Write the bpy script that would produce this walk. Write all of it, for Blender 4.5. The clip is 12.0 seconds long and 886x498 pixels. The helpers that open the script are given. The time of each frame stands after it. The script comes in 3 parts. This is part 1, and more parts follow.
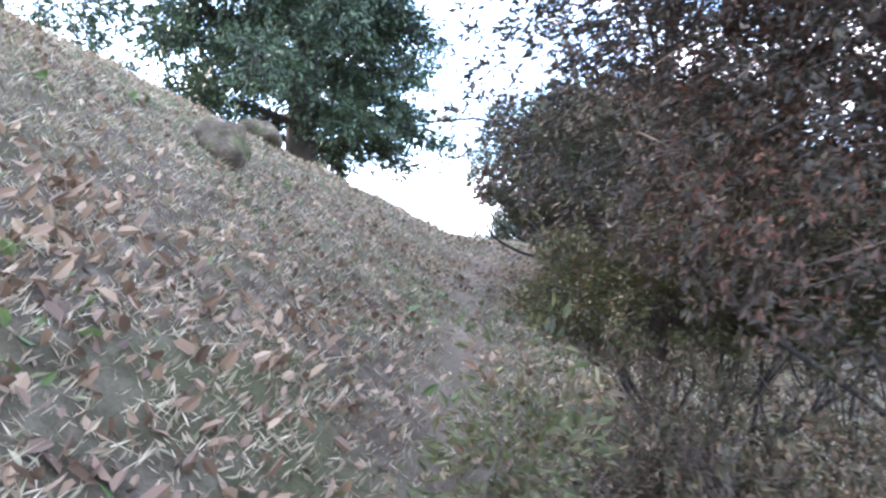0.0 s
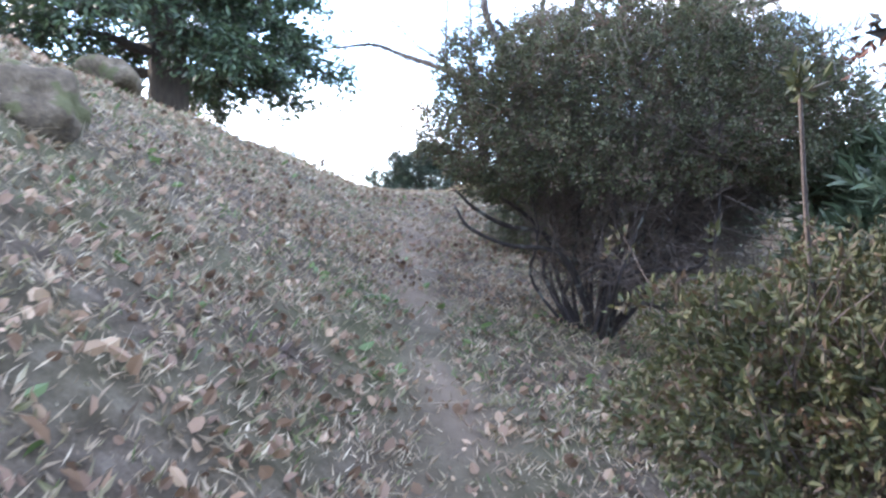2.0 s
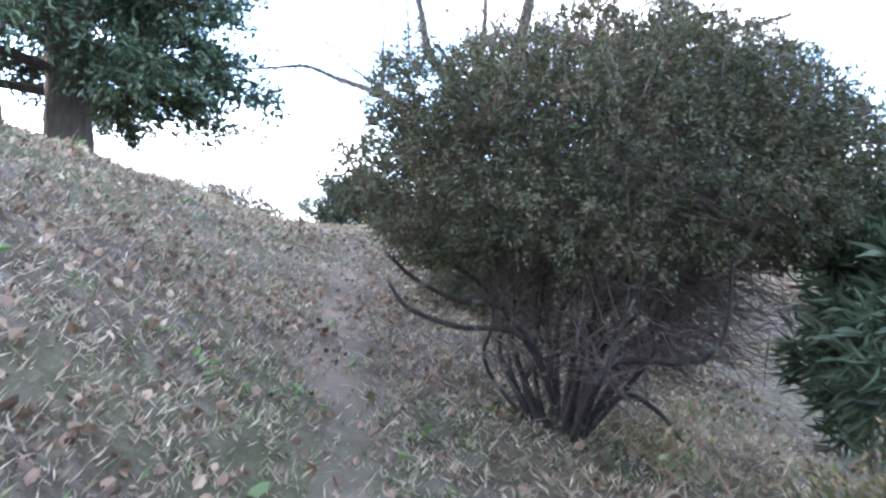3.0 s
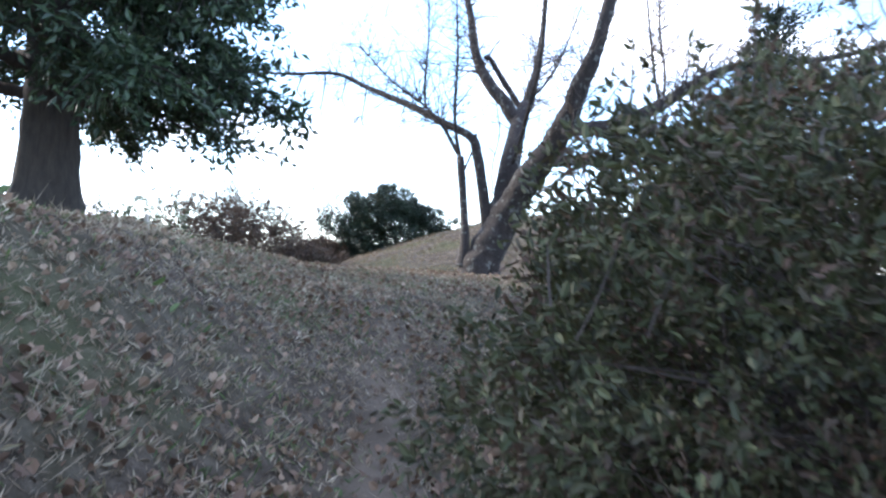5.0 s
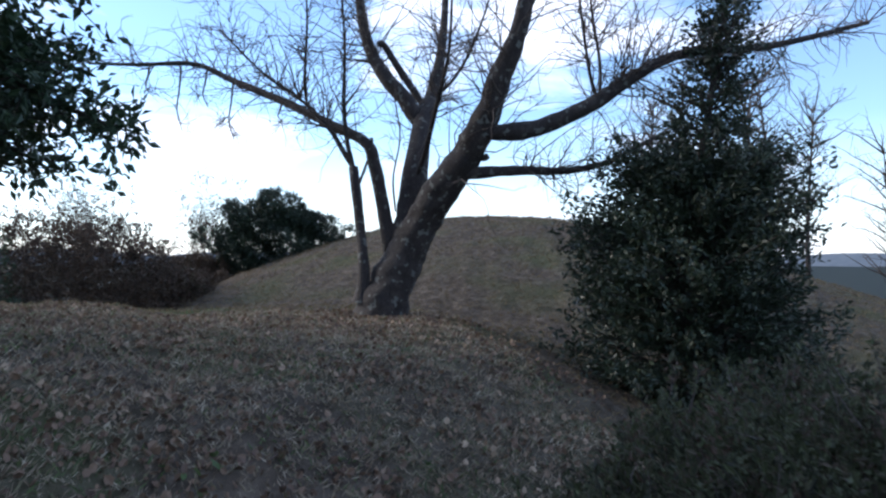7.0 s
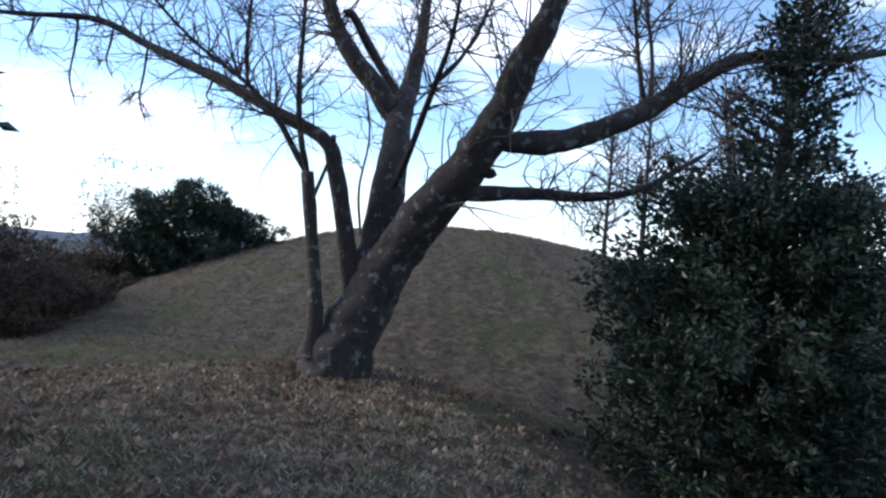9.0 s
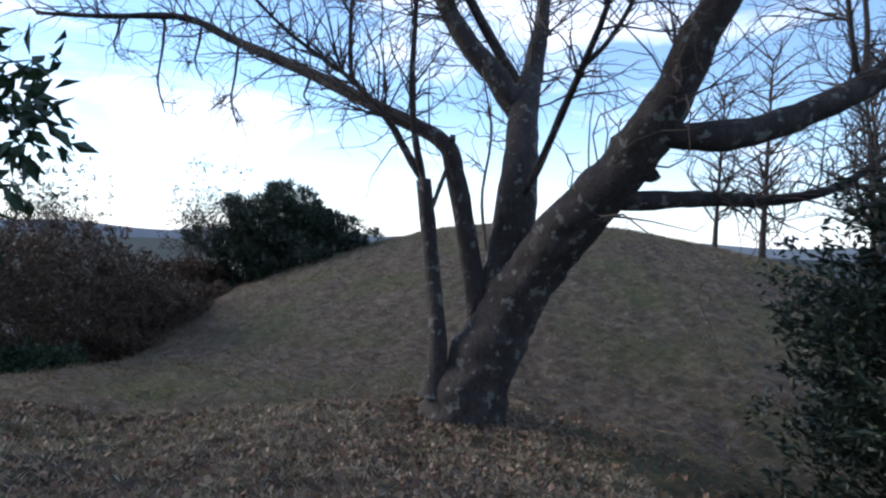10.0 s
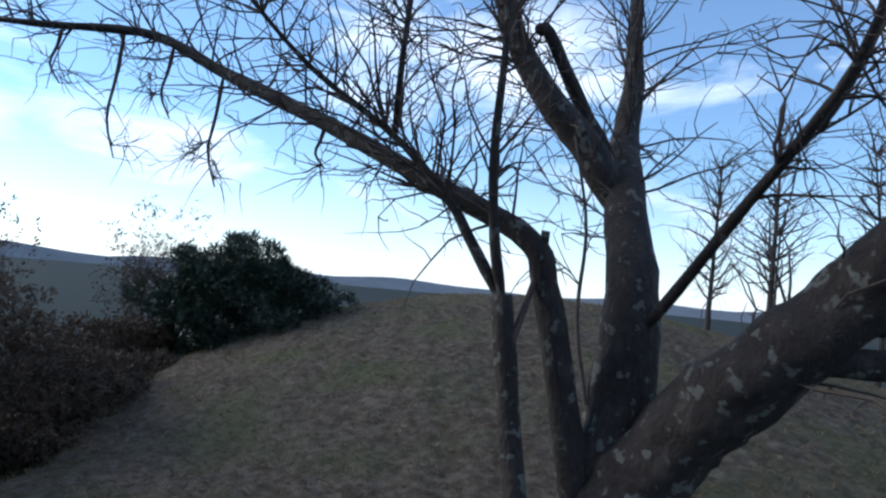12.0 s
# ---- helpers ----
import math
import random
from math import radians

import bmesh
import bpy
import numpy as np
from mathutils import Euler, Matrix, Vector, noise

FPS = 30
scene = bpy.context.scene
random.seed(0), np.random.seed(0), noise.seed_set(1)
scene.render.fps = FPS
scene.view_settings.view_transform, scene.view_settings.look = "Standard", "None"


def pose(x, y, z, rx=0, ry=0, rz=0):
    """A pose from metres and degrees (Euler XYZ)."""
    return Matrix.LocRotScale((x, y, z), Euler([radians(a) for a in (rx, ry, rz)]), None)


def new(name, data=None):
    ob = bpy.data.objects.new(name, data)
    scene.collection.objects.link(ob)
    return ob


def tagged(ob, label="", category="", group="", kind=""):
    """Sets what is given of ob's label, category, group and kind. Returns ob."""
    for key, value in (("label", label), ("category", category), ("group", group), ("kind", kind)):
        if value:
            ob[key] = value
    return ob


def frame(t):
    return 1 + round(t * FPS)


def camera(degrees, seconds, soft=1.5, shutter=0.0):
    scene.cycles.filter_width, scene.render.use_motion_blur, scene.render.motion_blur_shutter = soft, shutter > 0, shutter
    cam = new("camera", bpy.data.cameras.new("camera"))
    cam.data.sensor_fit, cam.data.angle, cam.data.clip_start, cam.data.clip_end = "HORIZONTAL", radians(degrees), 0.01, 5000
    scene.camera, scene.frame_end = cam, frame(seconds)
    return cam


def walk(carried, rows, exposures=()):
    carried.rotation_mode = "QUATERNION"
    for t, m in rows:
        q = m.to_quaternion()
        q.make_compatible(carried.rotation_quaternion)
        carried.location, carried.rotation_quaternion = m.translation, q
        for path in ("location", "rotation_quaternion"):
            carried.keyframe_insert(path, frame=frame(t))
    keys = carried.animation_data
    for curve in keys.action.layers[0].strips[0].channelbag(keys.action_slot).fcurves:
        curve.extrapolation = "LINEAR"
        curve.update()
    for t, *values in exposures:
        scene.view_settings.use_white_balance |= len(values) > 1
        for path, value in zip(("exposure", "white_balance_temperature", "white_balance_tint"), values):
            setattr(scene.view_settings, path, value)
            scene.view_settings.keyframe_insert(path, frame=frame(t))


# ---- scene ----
cam = camera(65.6, 12.0, soft=2.3, shutter=0.25)
METRES, EYE, TILT, LEAN, TURN = 10.5, 1.5, 4.6, -3.0, 0.0
ROWS = [
    (0.0, 0.0, 0.0, 0.0, 0.0, 0.0, -0.0),
    (0.5, -0.013, 0.026, 0.0047, 0.94, -0.43, 1.36),
    (1.0, -0.0187, 0.0557, 0.0173, -2.62, -1.92, 1.56),
    (1.5, -0.0165, 0.0916, 0.0225, -4.8, -3.27, 3.39),
    (2.0, -0.0264, 0.126, 0.03, -9.43, -6.29, 2.48),
    (2.5, -0.0193, 0.1591, 0.0365, -14.29, -5.63, 2.63),
    (4.5, -0.0021, 0.319, 0.0664, -13.23, -3.04, -0.37),
    (5.0, -0.0074, 0.3529, 0.0783, -13.06, -3.91, -0.97),
    (5.5, -0.0002, 0.394, 0.0864, -8.98, -3.12, 0.54),
    (6.0, 0.0072, 0.4347, 0.093, -11.2, -3.23, 1.08),
    (6.5, 0.0149, 0.4722, 0.103, -19.75, -4.4, -0.25),
    (7.0, 0.032, 0.5151, 0.1103, -21.95, -4.78, 0.88),
    (7.5, 0.0339, 0.5599, 0.1144, -23.39, -5.41, -2.07),
    (9.5, 0.06, 0.7426, 0.1357, -28.52, -5.04, -2.52),
    (10.0, 0.0575, 0.7894, 0.1418, -21.68, -6.24, -0.85),
    (10.5, 0.0586, 0.8325, 0.1532, -23.76, -7.51, -1.91),
    (11.0, 0.0759, 0.8763, 0.1595, -24.47, -4.32, -1.14),
    (11.5, 0.0601, 0.9239, 0.1653, -24.3, -3.89, -3.63),
    (12.0, 0.0564, 0.9603, 0.1693, -25.79, -2.37, -4.51),
]
EXPOSURES = [(0.0, 3.65, 6850, 17), (1.0, 3.45, 6800, 17), (2.7, 3.6, 6650, 15), (4.4, 3.2, 6500, 14), (5.0, 2.35, 6350, 12), (5.6, 1.45, 6200, 11), (6.5, 1.0, 6100, 11), (9.5, 0.9, 6100, 11), (11.0, 0.65, 5950, 9), (12.0, 0.5, 5800, 6)]
walk(cam, [(t, pose(0, 0, EYE, TILT, LEAN, TURN) @ pose(METRES * x, METRES * y, METRES * z, 90 + pitch, roll, yaw)) for t, x, y, z, yaw, pitch, roll in ROWS], EXPOSURES)

# ---- sky and sun: a thinly clouded late afternoon ----
SUN_UP, SUN_TURN = 25.0, -48.0
world = bpy.data.worlds.new("sky")
scene.world = world
world.use_nodes = True
wt = world.node_tree
wt.nodes.clear()


def node(tree, kind, **values):
    n = tree.nodes.new(kind)
    for key, value in values.items():
        if key.startswith("_"):
            n.inputs[key[1:].replace("_", " ")].default_value = value
        else:
            setattr(n, key, value)
    return n


sky = node(wt, "ShaderNodeTexSky", sky_type="NISHITA", sun_disc=False, ozone_density=4.0, dust_density=0.15, sun_elevation=radians(SUN_UP), sun_rotation=radians(SUN_TURN))
wcoord = node(wt, "ShaderNodeTexCoord")
wmap = node(wt, "ShaderNodeMapping", _Scale=(1.0, 1.0, 3.2))
wnoise = node(wt, "ShaderNodeTexNoise", _Scale=2.9, _Detail=9.0, _Roughness=0.58, _Distortion=0.35)
wramp = node(wt, "ShaderNodeValToRGB")
wramp.color_ramp.elements[0].position, wramp.color_ramp.elements[1].position = 0.49, 0.66
wramp.color_ramp.elements[0].color = (0.05, 0.05, 0.05, 1)
wsep = node(wt, "ShaderNodeSeparateXYZ")
whaze = node(wt, "ShaderNodeMapRange", _From_Min=0.0, _From_Max=0.2, _To_Min=0.5, _To_Max=0.0)
wmax = node(wt, "ShaderNodeMath", operation="MAXIMUM")
wmix = node(wt, "ShaderNodeMix", data_type="RGBA")
wmix.inputs[7].default_value = (5.9, 6.3, 7.4, 1)
wback = node(wt, "ShaderNodeBackground", _Strength=0.145)
wout = node(wt, "ShaderNodeOutputWorld")
L = wt.links.new
L(wcoord.outputs["Generated"], wmap.inputs["Vector"])
L(wmap.outputs[0], wnoise.inputs["Vector"])
L(wnoise.outputs[0], wramp.inputs[0])
L(wcoord.outputs["Generated"], wsep.inputs[0])
L(wsep.outputs[2], whaze.inputs[0])
L(wramp.outputs[0], wmax.inputs[0])
L(whaze.outputs[0], wmax.inputs[1])
L(wmax.outputs[0], wmix.inputs[0])
L(sky.outputs[0], wmix.inputs[6])
L(wmix.outputs[2], wback.inputs[0])
L(wback.outputs[0], wout.inputs[0])

sun = new("sun", bpy.data.lights.new("sun", "SUN"))
sun.data.energy, sun.data.angle, sun.data.color = 1.9, radians(24), (1.0, 0.89, 0.76)
sun.matrix_world = pose(0, 0, 30, 90 - SUN_UP, 0, 180 - SUN_TURN)


# ---- materials ----
def material(name):
    m = bpy.data.materials.new(name)
    m.use_nodes = True
    return m, m.node_tree, m.node_tree.nodes["Principled BSDF"]


def ramp_of(tree, stops):
    r = node(tree, "ShaderNodeValToRGB")
    while len(r.color_ramp.elements) < len(stops):
        r.color_ramp.elements.new(0.5)
    for e, (p, c) in zip(r.color_ramp.elements, stops):
        e.position, e.color = p, (*c, 1)
    return r


def leaf_material(name, colours, rough=0.5, through_light=0.25, patch=2.5):
    """Leaves, each a little different, with drifts of tone through the crown."""
    m, t, b = material(name)
    geo = node(t, "ShaderNodeNewGeometry")
    co = node(t, "ShaderNodeTexCoord")
    no = node(t, "ShaderNodeTexNoise", _Scale=patch, _Detail=3.0)
    add = node(t, "ShaderNodeMath", operation="MULTIPLY_ADD")
    add.inputs[1].default_value = 0.62
    half = node(t, "ShaderNodeMath", operation="MULTIPLY_ADD")
    half.inputs[1].default_value, half.inputs[2].default_value = 1.4, -0.51
    n = len(colours)
    r = ramp_of(t, [(i / max(1, n - 1), c) for i, c in enumerate(colours)])
    t.links.new(co.outputs["Object"], no.inputs["Vector"])
    t.links.new(no.outputs[0], half.inputs[0])
    t.links.new(geo.outputs["Random Per Island"], add.inputs[0])
    t.links.new(half.outputs[0], add.inputs[2])
    t.links.new(add.outputs[0], r.inputs[0])
    t.links.new(r.outputs[0], b.inputs["Base Color"])
    b.inputs["Roughness"].default_value = rough
    tr = node(t, "ShaderNodeBsdfTranslucent")
    t.links.new(r.outputs[0], tr.inputs[0])
    mx = node(t, "ShaderNodeMixShader")
    mx.inputs[0].default_value = through_light
    out = t.nodes["Material Output"]
    t.links.new(b.outputs[0], mx.inputs[1])
    t.links.new(tr.outputs[0], mx.inputs[2])
    t.links.new(mx.outputs[0], out.inputs[0])
    return m


def noisy_material(name, stops, scale, rough=0.9, bump=0.3, bump_scale=60.0, stretch=(1, 1, 1), spots=None):
    """Two scales of colour noise and a fine relief; spots: (scale, threshold, colour) of lichen or moss."""
    m, t, b = material(name)
    co = node(t, "ShaderNodeTexCoord")
    mp = node(t, "ShaderNodeMapping", _Scale=stretch)
    n1 = node(t, "ShaderNodeTexNoise", _Scale=scale, _Detail=8.0, _Roughness=0.62)
    n2 = node(t, "ShaderNodeTexNoise", _Scale=bump_scale, _Detail=5.0, _Roughness=0.65)
    mix = node(t, "ShaderNodeMath", operation="MULTIPLY_ADD")
    mix.inputs[1].default_value = 0.45
    sc = node(t, "ShaderNodeMath", operation="MULTIPLY_ADD")
    sc.inputs[1].default_value, sc.inputs[2].default_value = 1.0, -0.22
    r = ramp_of(t, stops)
    bp = node(t, "ShaderNodeBump", _Strength=bump, _Distance=0.02)
    k = t.links.new
    k(co.outputs["Object"], mp.inputs["Vector"])
    k(mp.outputs[0], n1.inputs["Vector"])
    k(mp.outputs[0], n2.inputs["Vector"])
    k(n1.outputs[0], sc.inputs[0])
    k(n2.outputs[0], mix.inputs[0])
    k(sc.outputs[0], mix.inputs[2])
    k(mix.outputs[0], r.inputs[0])
    k(n2.outputs[0], bp.inputs["Height"])
    k(bp.outputs[0], b.inputs["Normal"])
    b.inputs["Roughness"].default_value = rough
    b.inputs["Specular IOR Level"].default_value = 0.5 if rough < 0.93 else 0.08
    last = r.outputs[0]
    if spots:
        ns = node(t, "ShaderNodeTexNoise", _Scale=spots[0], _Detail=3.0, _Roughness=0.5)
        th = node(t, "ShaderNodeMapRange", _From_Min=spots[1], _From_Max=spots[1] + 0.05)
        cm = node(t, "ShaderNodeMix", data_type="RGBA")
        cm.inputs[7].default_value = (*spots[2], 1)
        k(co.outputs["Object"], ns.inputs["Vector"])
        k(ns.outputs[0], th.inputs[0])
        k(th.outputs[0], cm.inputs[0])
        k(last, cm.inputs[6])
        last = cm.outputs[2]
    k(last, b.inputs["Base Color"])
    return m


def ground_material():
    """Dry turf: straw, dead leaf and moss tones; a trodden strip of bare earth along the path."""
    m = noisy_material("dry_turf", [(0.2, (0.03, 0.023, 0.018)), (0.45, (0.075, 0.06, 0.046)), (0.62, (0.13, 0.108, 0.085)), (0.85, (0.22, 0.19, 0.15))], 9.0, 0.95, 0.8, 90.0)
    t = m.node_tree
    b = t.nodes["Principled BSDF"]
    old = b.inputs["Base Color"].links[0].from_socket
    at = node(t, "ShaderNodeAttribute", attribute_name="worn")
    co = node(t, "ShaderNodeTexCoord")
    n3 = node(t, "ShaderNodeTexNoise", _Scale=0.9, _Detail=4.0)
    mr = node(t, "ShaderNodeMapRange", _From_Min=0.46, _From_Max=0.7, _To_Min=0.0, _To_Max=0.6)
    green = node(t, "ShaderNodeMix", data_type="RGBA")
    green.inputs[7].default_value = (0.075, 0.088, 0.038, 1)
    earth = node(t, "ShaderNodeMix", data_type="RGBA")
    earth.inputs[7].default_value = (0.19, 0.15, 0.115, 1)
    k = t.links.new
    k(co.outputs["Object"], n3.inputs["Vector"])
    k(n3.outputs[0], mr.inputs[0])
    k(mr.outputs[0], green.inputs[0])
    k(old, green.inputs[6])
    k(green.outputs[2], earth.inputs[6])
    k(at.outputs["Fac"], earth.inputs[0])
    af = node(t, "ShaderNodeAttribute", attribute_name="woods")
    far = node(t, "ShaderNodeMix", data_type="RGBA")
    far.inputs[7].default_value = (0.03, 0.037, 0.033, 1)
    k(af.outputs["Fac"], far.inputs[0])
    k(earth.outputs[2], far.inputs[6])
    k(far.outputs[2], b.inputs["Base Color"])
    return m


TURF = ground_material()
STRAW = leaf_material("straw", [(0.12, 0.09, 0.062), (0.27, 0.21, 0.148), (0.43, 0.355, 0.255), (0.64, 0.56, 0.43)], 0.7, 0.2, 4.0)
WEED = leaf_material("withered_weed", [(0.085, 0.062, 0.043), (0.19, 0.145, 0.1), (0.32, 0.25, 0.175), (0.15, 0.15, 0.075), (0.52, 0.44, 0.33)], 0.75, 0.2, 3.5)
MOUND_STRAW = leaf_material("mown_straw", [(0.065, 0.044, 0.023), (0.14, 0.098, 0.052), (0.21, 0.15, 0.082), (0.11, 0.105, 0.045), (0.3, 0.235, 0.145)], 0.75, 0.2, 0.5)
GREEN_BLADE = leaf_material("green_blade", [(0.05, 0.08, 0.025), (0.09, 0.14, 0.045), (0.15, 0.2, 0.07)], 0.55, 0.25, 2.0)
DEAD_LEAF = leaf_material("dead_leaf", [(0.05, 0.03, 0.02), (0.13, 0.078, 0.05), (0.22, 0.14, 0.09), (0.42, 0.31, 0.21)], 0.65, 0.15, 1.2)
AZALEA = leaf_material("azalea_leaf", [(0.02, 0.02, 0.012), (0.038, 0.042, 0.018), (0.068, 0.078, 0.03), (0.066, 0.046, 0.03), (0.12, 0.068, 0.046)], 0.72, 0.15, 8.0)
OLIVE = leaf_material("olive_azalea_leaf", [(0.021, 0.025, 0.012), (0.043, 0.05, 0.019), (0.074, 0.082, 0.03), (0.076, 0.056, 0.032), (0.12, 0.072, 0.046)], 0.72, 0.2, 8.0)
# dull brown-olive young azalea leaf, with the shade it stands in painted darker
SHADED_BRONZE = leaf_material("shaded_bronze_leaf", [(0.016, 0.013, 0.009), (0.032, 0.027, 0.014), (0.046, 0.044, 0.02), (0.058, 0.038, 0.024), (0.11, 0.07, 0.044)], 0.72, 0.2, 6.0)
REDDISH = leaf_material("reddish_leaf", [(0.012, 0.012, 0.011), (0.024, 0.02, 0.016), (0.034, 0.03, 0.018), (0.05, 0.028, 0.02), (0.13, 0.05, 0.03)], 0.72, 0.15, 2.4)
EVERGREEN = leaf_material("evergreen_leaf", [(0.012, 0.026, 0.014), (0.022, 0.045, 0.022), (0.04, 0.07, 0.03), (0.055, 0.09, 0.038)], 0.5, 0.12, 1.5)
HOLLY = leaf_material("holly_leaf", [(0.012, 0.02, 0.012), (0.022, 0.035, 0.018), (0.04, 0.055, 0.026)], 0.5, 0.1, 2.0)
RUST = leaf_material("rust_leaf", [(0.03, 0.024, 0.018), (0.06, 0.043, 0.028), (0.095, 0.055, 0.036), (0.055, 0.06, 0.03)], 0.6, 0.2, 0.8)
PINE = leaf_material("dark_needle", [(0.012, 0.022, 0.014), (0.022, 0.036, 0.02), (0.035, 0.055, 0.028)], 0.5, 0.1, 1.5)
SASA = leaf_material("long_leaf", [(0.05, 0.075, 0.04), (0.1, 0.14, 0.075), (0.2, 0.23, 0.14)], 0.4, 0.2, 2.0)
BARK = noisy_material("cherry_bark", [(0.2, (0.011, 0.008, 0.007)), (0.5, (0.028, 0.021, 0.019)), (0.8, (0.07, 0.056, 0.049))], 11.0, 0.85, 1.0, 45.0, (1, 1, 0.6), (13.0, 0.59, (0.12, 0.12, 0.108)))
DARK_BARK = noisy_material("dark_bark", [(0.2, (0.018, 0.014, 0.012)), (0.8, (0.07, 0.056, 0.046))], 8.0, 0.9, 0.9, 40.0, (3, 3, 0.5))
TWIG = noisy_material("twig_bark", [(0.2, (0.035, 0.026, 0.022)), (0.8, (0.12, 0.09, 0.075))], 12.0, 0.85, 0.3, 80.0)
STONE = noisy_material("field_stone", [(0.2, (0.045, 0.036, 0.028)), (0.5, (0.1, 0.08, 0.058)), (0.85, (0.2, 0.165, 0.125))], 9.0, 0.95, 1.0, 35.0, (1, 1, 1), (7.0, 0.52, (0.085, 0.085, 0.045)))
PALE_WOOD = noisy_material("weathered_wood", [(0.2, (0.3, 0.28, 0.25)), (0.8, (0.55, 0.52, 0.47))], 10.0, 0.8, 0.3, 60.0, (1, 1, 0.2))
# woods colour paled towards blue-grey to stand in for distance haze
HAZED_HILL = noisy_material("hazed_woods", [(0.2, (0.11, 0.13, 0.15)), (0.8, (0.17, 0.19, 0.21))], 0.01, 1.0, 0.0, 0.05)

# ---- geometry helpers ----
rng = np.random.default_rng(7)


def mesh_of(name, verts, faces, mat, smooth=False):
    """A mesh from arrays of corners and of equal-sided faces."""
    verts, faces = np.asarray(verts, np.float32).reshape(-1, 3), np.asarray(faces, np.int32)
    me = bpy.data.meshes.new(name)
    k = faces.shape[1]
    me.vertices.add(len(verts))
    me.vertices.foreach_set("co", verts.ravel())
    me.loops.add(faces.size)
    me.loops.foreach_set("vertex_index", faces.ravel())
    me.polygons.add(len(faces))
    me.polygons.foreach_set("loop_start", np.arange(0, faces.size, k, dtype=np.int32))
    me.polygons.foreach_set("use_smooth", np.full(len(faces), smooth))
    me.update(calc_edges=True)
    me.materials.append(mat)
    return me


def part(name, me, parent, label=""):
    ob = new(name, me)
    ob.parent = parent
    return tagged(ob, label) if label else ob


def unit(v):
    return v / np.maximum(np.linalg.norm(v, axis=-1, keepdims=True), 1e-9)


def leaves(at, way, size, width=0.42, up=None, fold=0.18, full=False):
    """Folded, pointed leaves: from `at` along `way`. Returns corners and triangles."""
    at, way = np.asarray(at, float), unit(np.asarray(way, float))
    n = len(at)
    size = (np.asarray(size, float) * np.ones(n))[:, None]
    side = np.cross(way, rng.normal(size=(n, 3)) if up is None else up)
    side = unit(side)
    nor = np.cross(side, way)
    if full:
        a, c = at + way * size * 0.3 + nor * size * fold * 0.8, at + way * size * 0.72 + nor * size * fold * 0.7
        w = side * size * width * 0.5
        v = np.stack([at, a + w, c + w * 0.85, at + way * size, c - w * 0.85, a - w], 1).reshape(-1, 3)
        b = np.arange(n)[:, None] * 6
        return v, np.concatenate([b + [0, 1, 2], b + [0, 2, 3], b + [0, 3, 4], b + [0, 4, 5]], 1).reshape(-1, 3)
    mid = at + way * size * 0.45 + nor * size * fold
    v = np.stack([at, mid + side * size * width * 0.5, at + way * size, mid - side * size * width * 0.5], 1).reshape(-1, 3)
    b = np.arange(n)[:, None] * 4
    f = np.concatenate([b + [0, 1, 2], b + [0, 2, 3]], 1).reshape(-1, 3)
    return v, f


def tubes(lines, radii, sides=5):
    """Round stems along many polylines of one length: lines (n, k, 3), radii (n, k)."""
    lines, radii = np.asarray(lines, float), np.asarray(radii, float)
    n, k, _ = lines.shape
    tan = unit(np.gradient(lines, axis=1))
    ref = np.where(np.abs(tan[:, :1, 2:3]) > 0.8, np.array([1.0, 0, 0]), np.array([0, 0, 1.0]))
    u = np.zeros_like(tan)
    u[:, 0] = unit(np.cross(tan[:, 0], ref[:, 0]))
    for i in range(1, k):
        u[:, i] = unit(u[:, i - 1] - (u[:, i - 1] * tan[:, i]).sum(-1, keepdims=True) * tan[:, i])
    w = np.cross(tan, u)
    a = np.arange(sides) * 2 * np.pi / sides
    ring = lines[:, :, None] + radii[:, :, None, None] * (np.cos(a)[:, None] * u[:, :, None] + np.sin(a)[:, None] * w[:, :, None])
    idx = np.arange(n * k * sides).reshape(n, k, sides)
    nxt = np.roll(idx, -1, 2)
    f = np.stack([idx[:, :-1], nxt[:, :-1], nxt[:, 1:], idx[:, 1:]], -1).reshape(-1, 4)
    return ring.reshape(-1, 3), f


def curve_points(points, k):
    """A smooth line of k points through a few (Catmull-Rom)."""
    p = np.asarray(points, float)
    p = np.vstack([2 * p[0] - p[1], p, 2 * p[-1] - p[-2]])
    out = []
    for s in np.linspace(0, len(p) - 3 - 1e-6, k):
        i, t = int(s), s - int(s)
        a, b, c, d = p[i:i + 4]
        out.append(0.5 * (2 * b + (c - a) * t + (2 * a - 5 * b + 4 * c - d) * t * t + (3 * b - a - 3 * c + d) * t ** 3))
    return np.array(out)


def limb_mesh(name, points, r0, r1, mat, k=24, sides=12, rough=0.06, flare=0.0):
    """A tapering, knobbly limb; flare widens its foot."""
    line = curve_points(points, k)
    s = np.linspace(0, 1, k)
    rad = (r0 + (r1 - r0) * s) * (1 + rough * np.sin(s * 9 + r0 * 90) * 0.5) + flare * np.exp(-s * 9)
    if not flare:
        rad = rad * (0.6 + 0.4 * np.clip(s / 0.12, 0, 1))
    v, f = tubes(line[None], rad[None], sides)
    c = np.repeat(line, sides, 0)
    d = v - c
    wob = np.array([noise.noise(Vector(p * 6.0)) + 0.6 * noise.noise(Vector(p * 17.0)) for p in v])
    v = c + d * (1 + rough * 2.2 * wob)[:, None]
    v = np.vstack([v, line[-1]])
    tip = len(v) - 1
    last = (k - 1) * sides
    f = np.vstack([f, [[last + i, last + (i + 1) % sides, tip, tip] for i in range(sides)]])
    q, t3 = f[:-sides], f[-sides:, :3]
    f = np.vstack([np.hstack([q[:, [0, 1, 2]]]), q[:, [0, 2, 3]], t3])
    return mesh_of(name, v, f, mat, True), line, rad


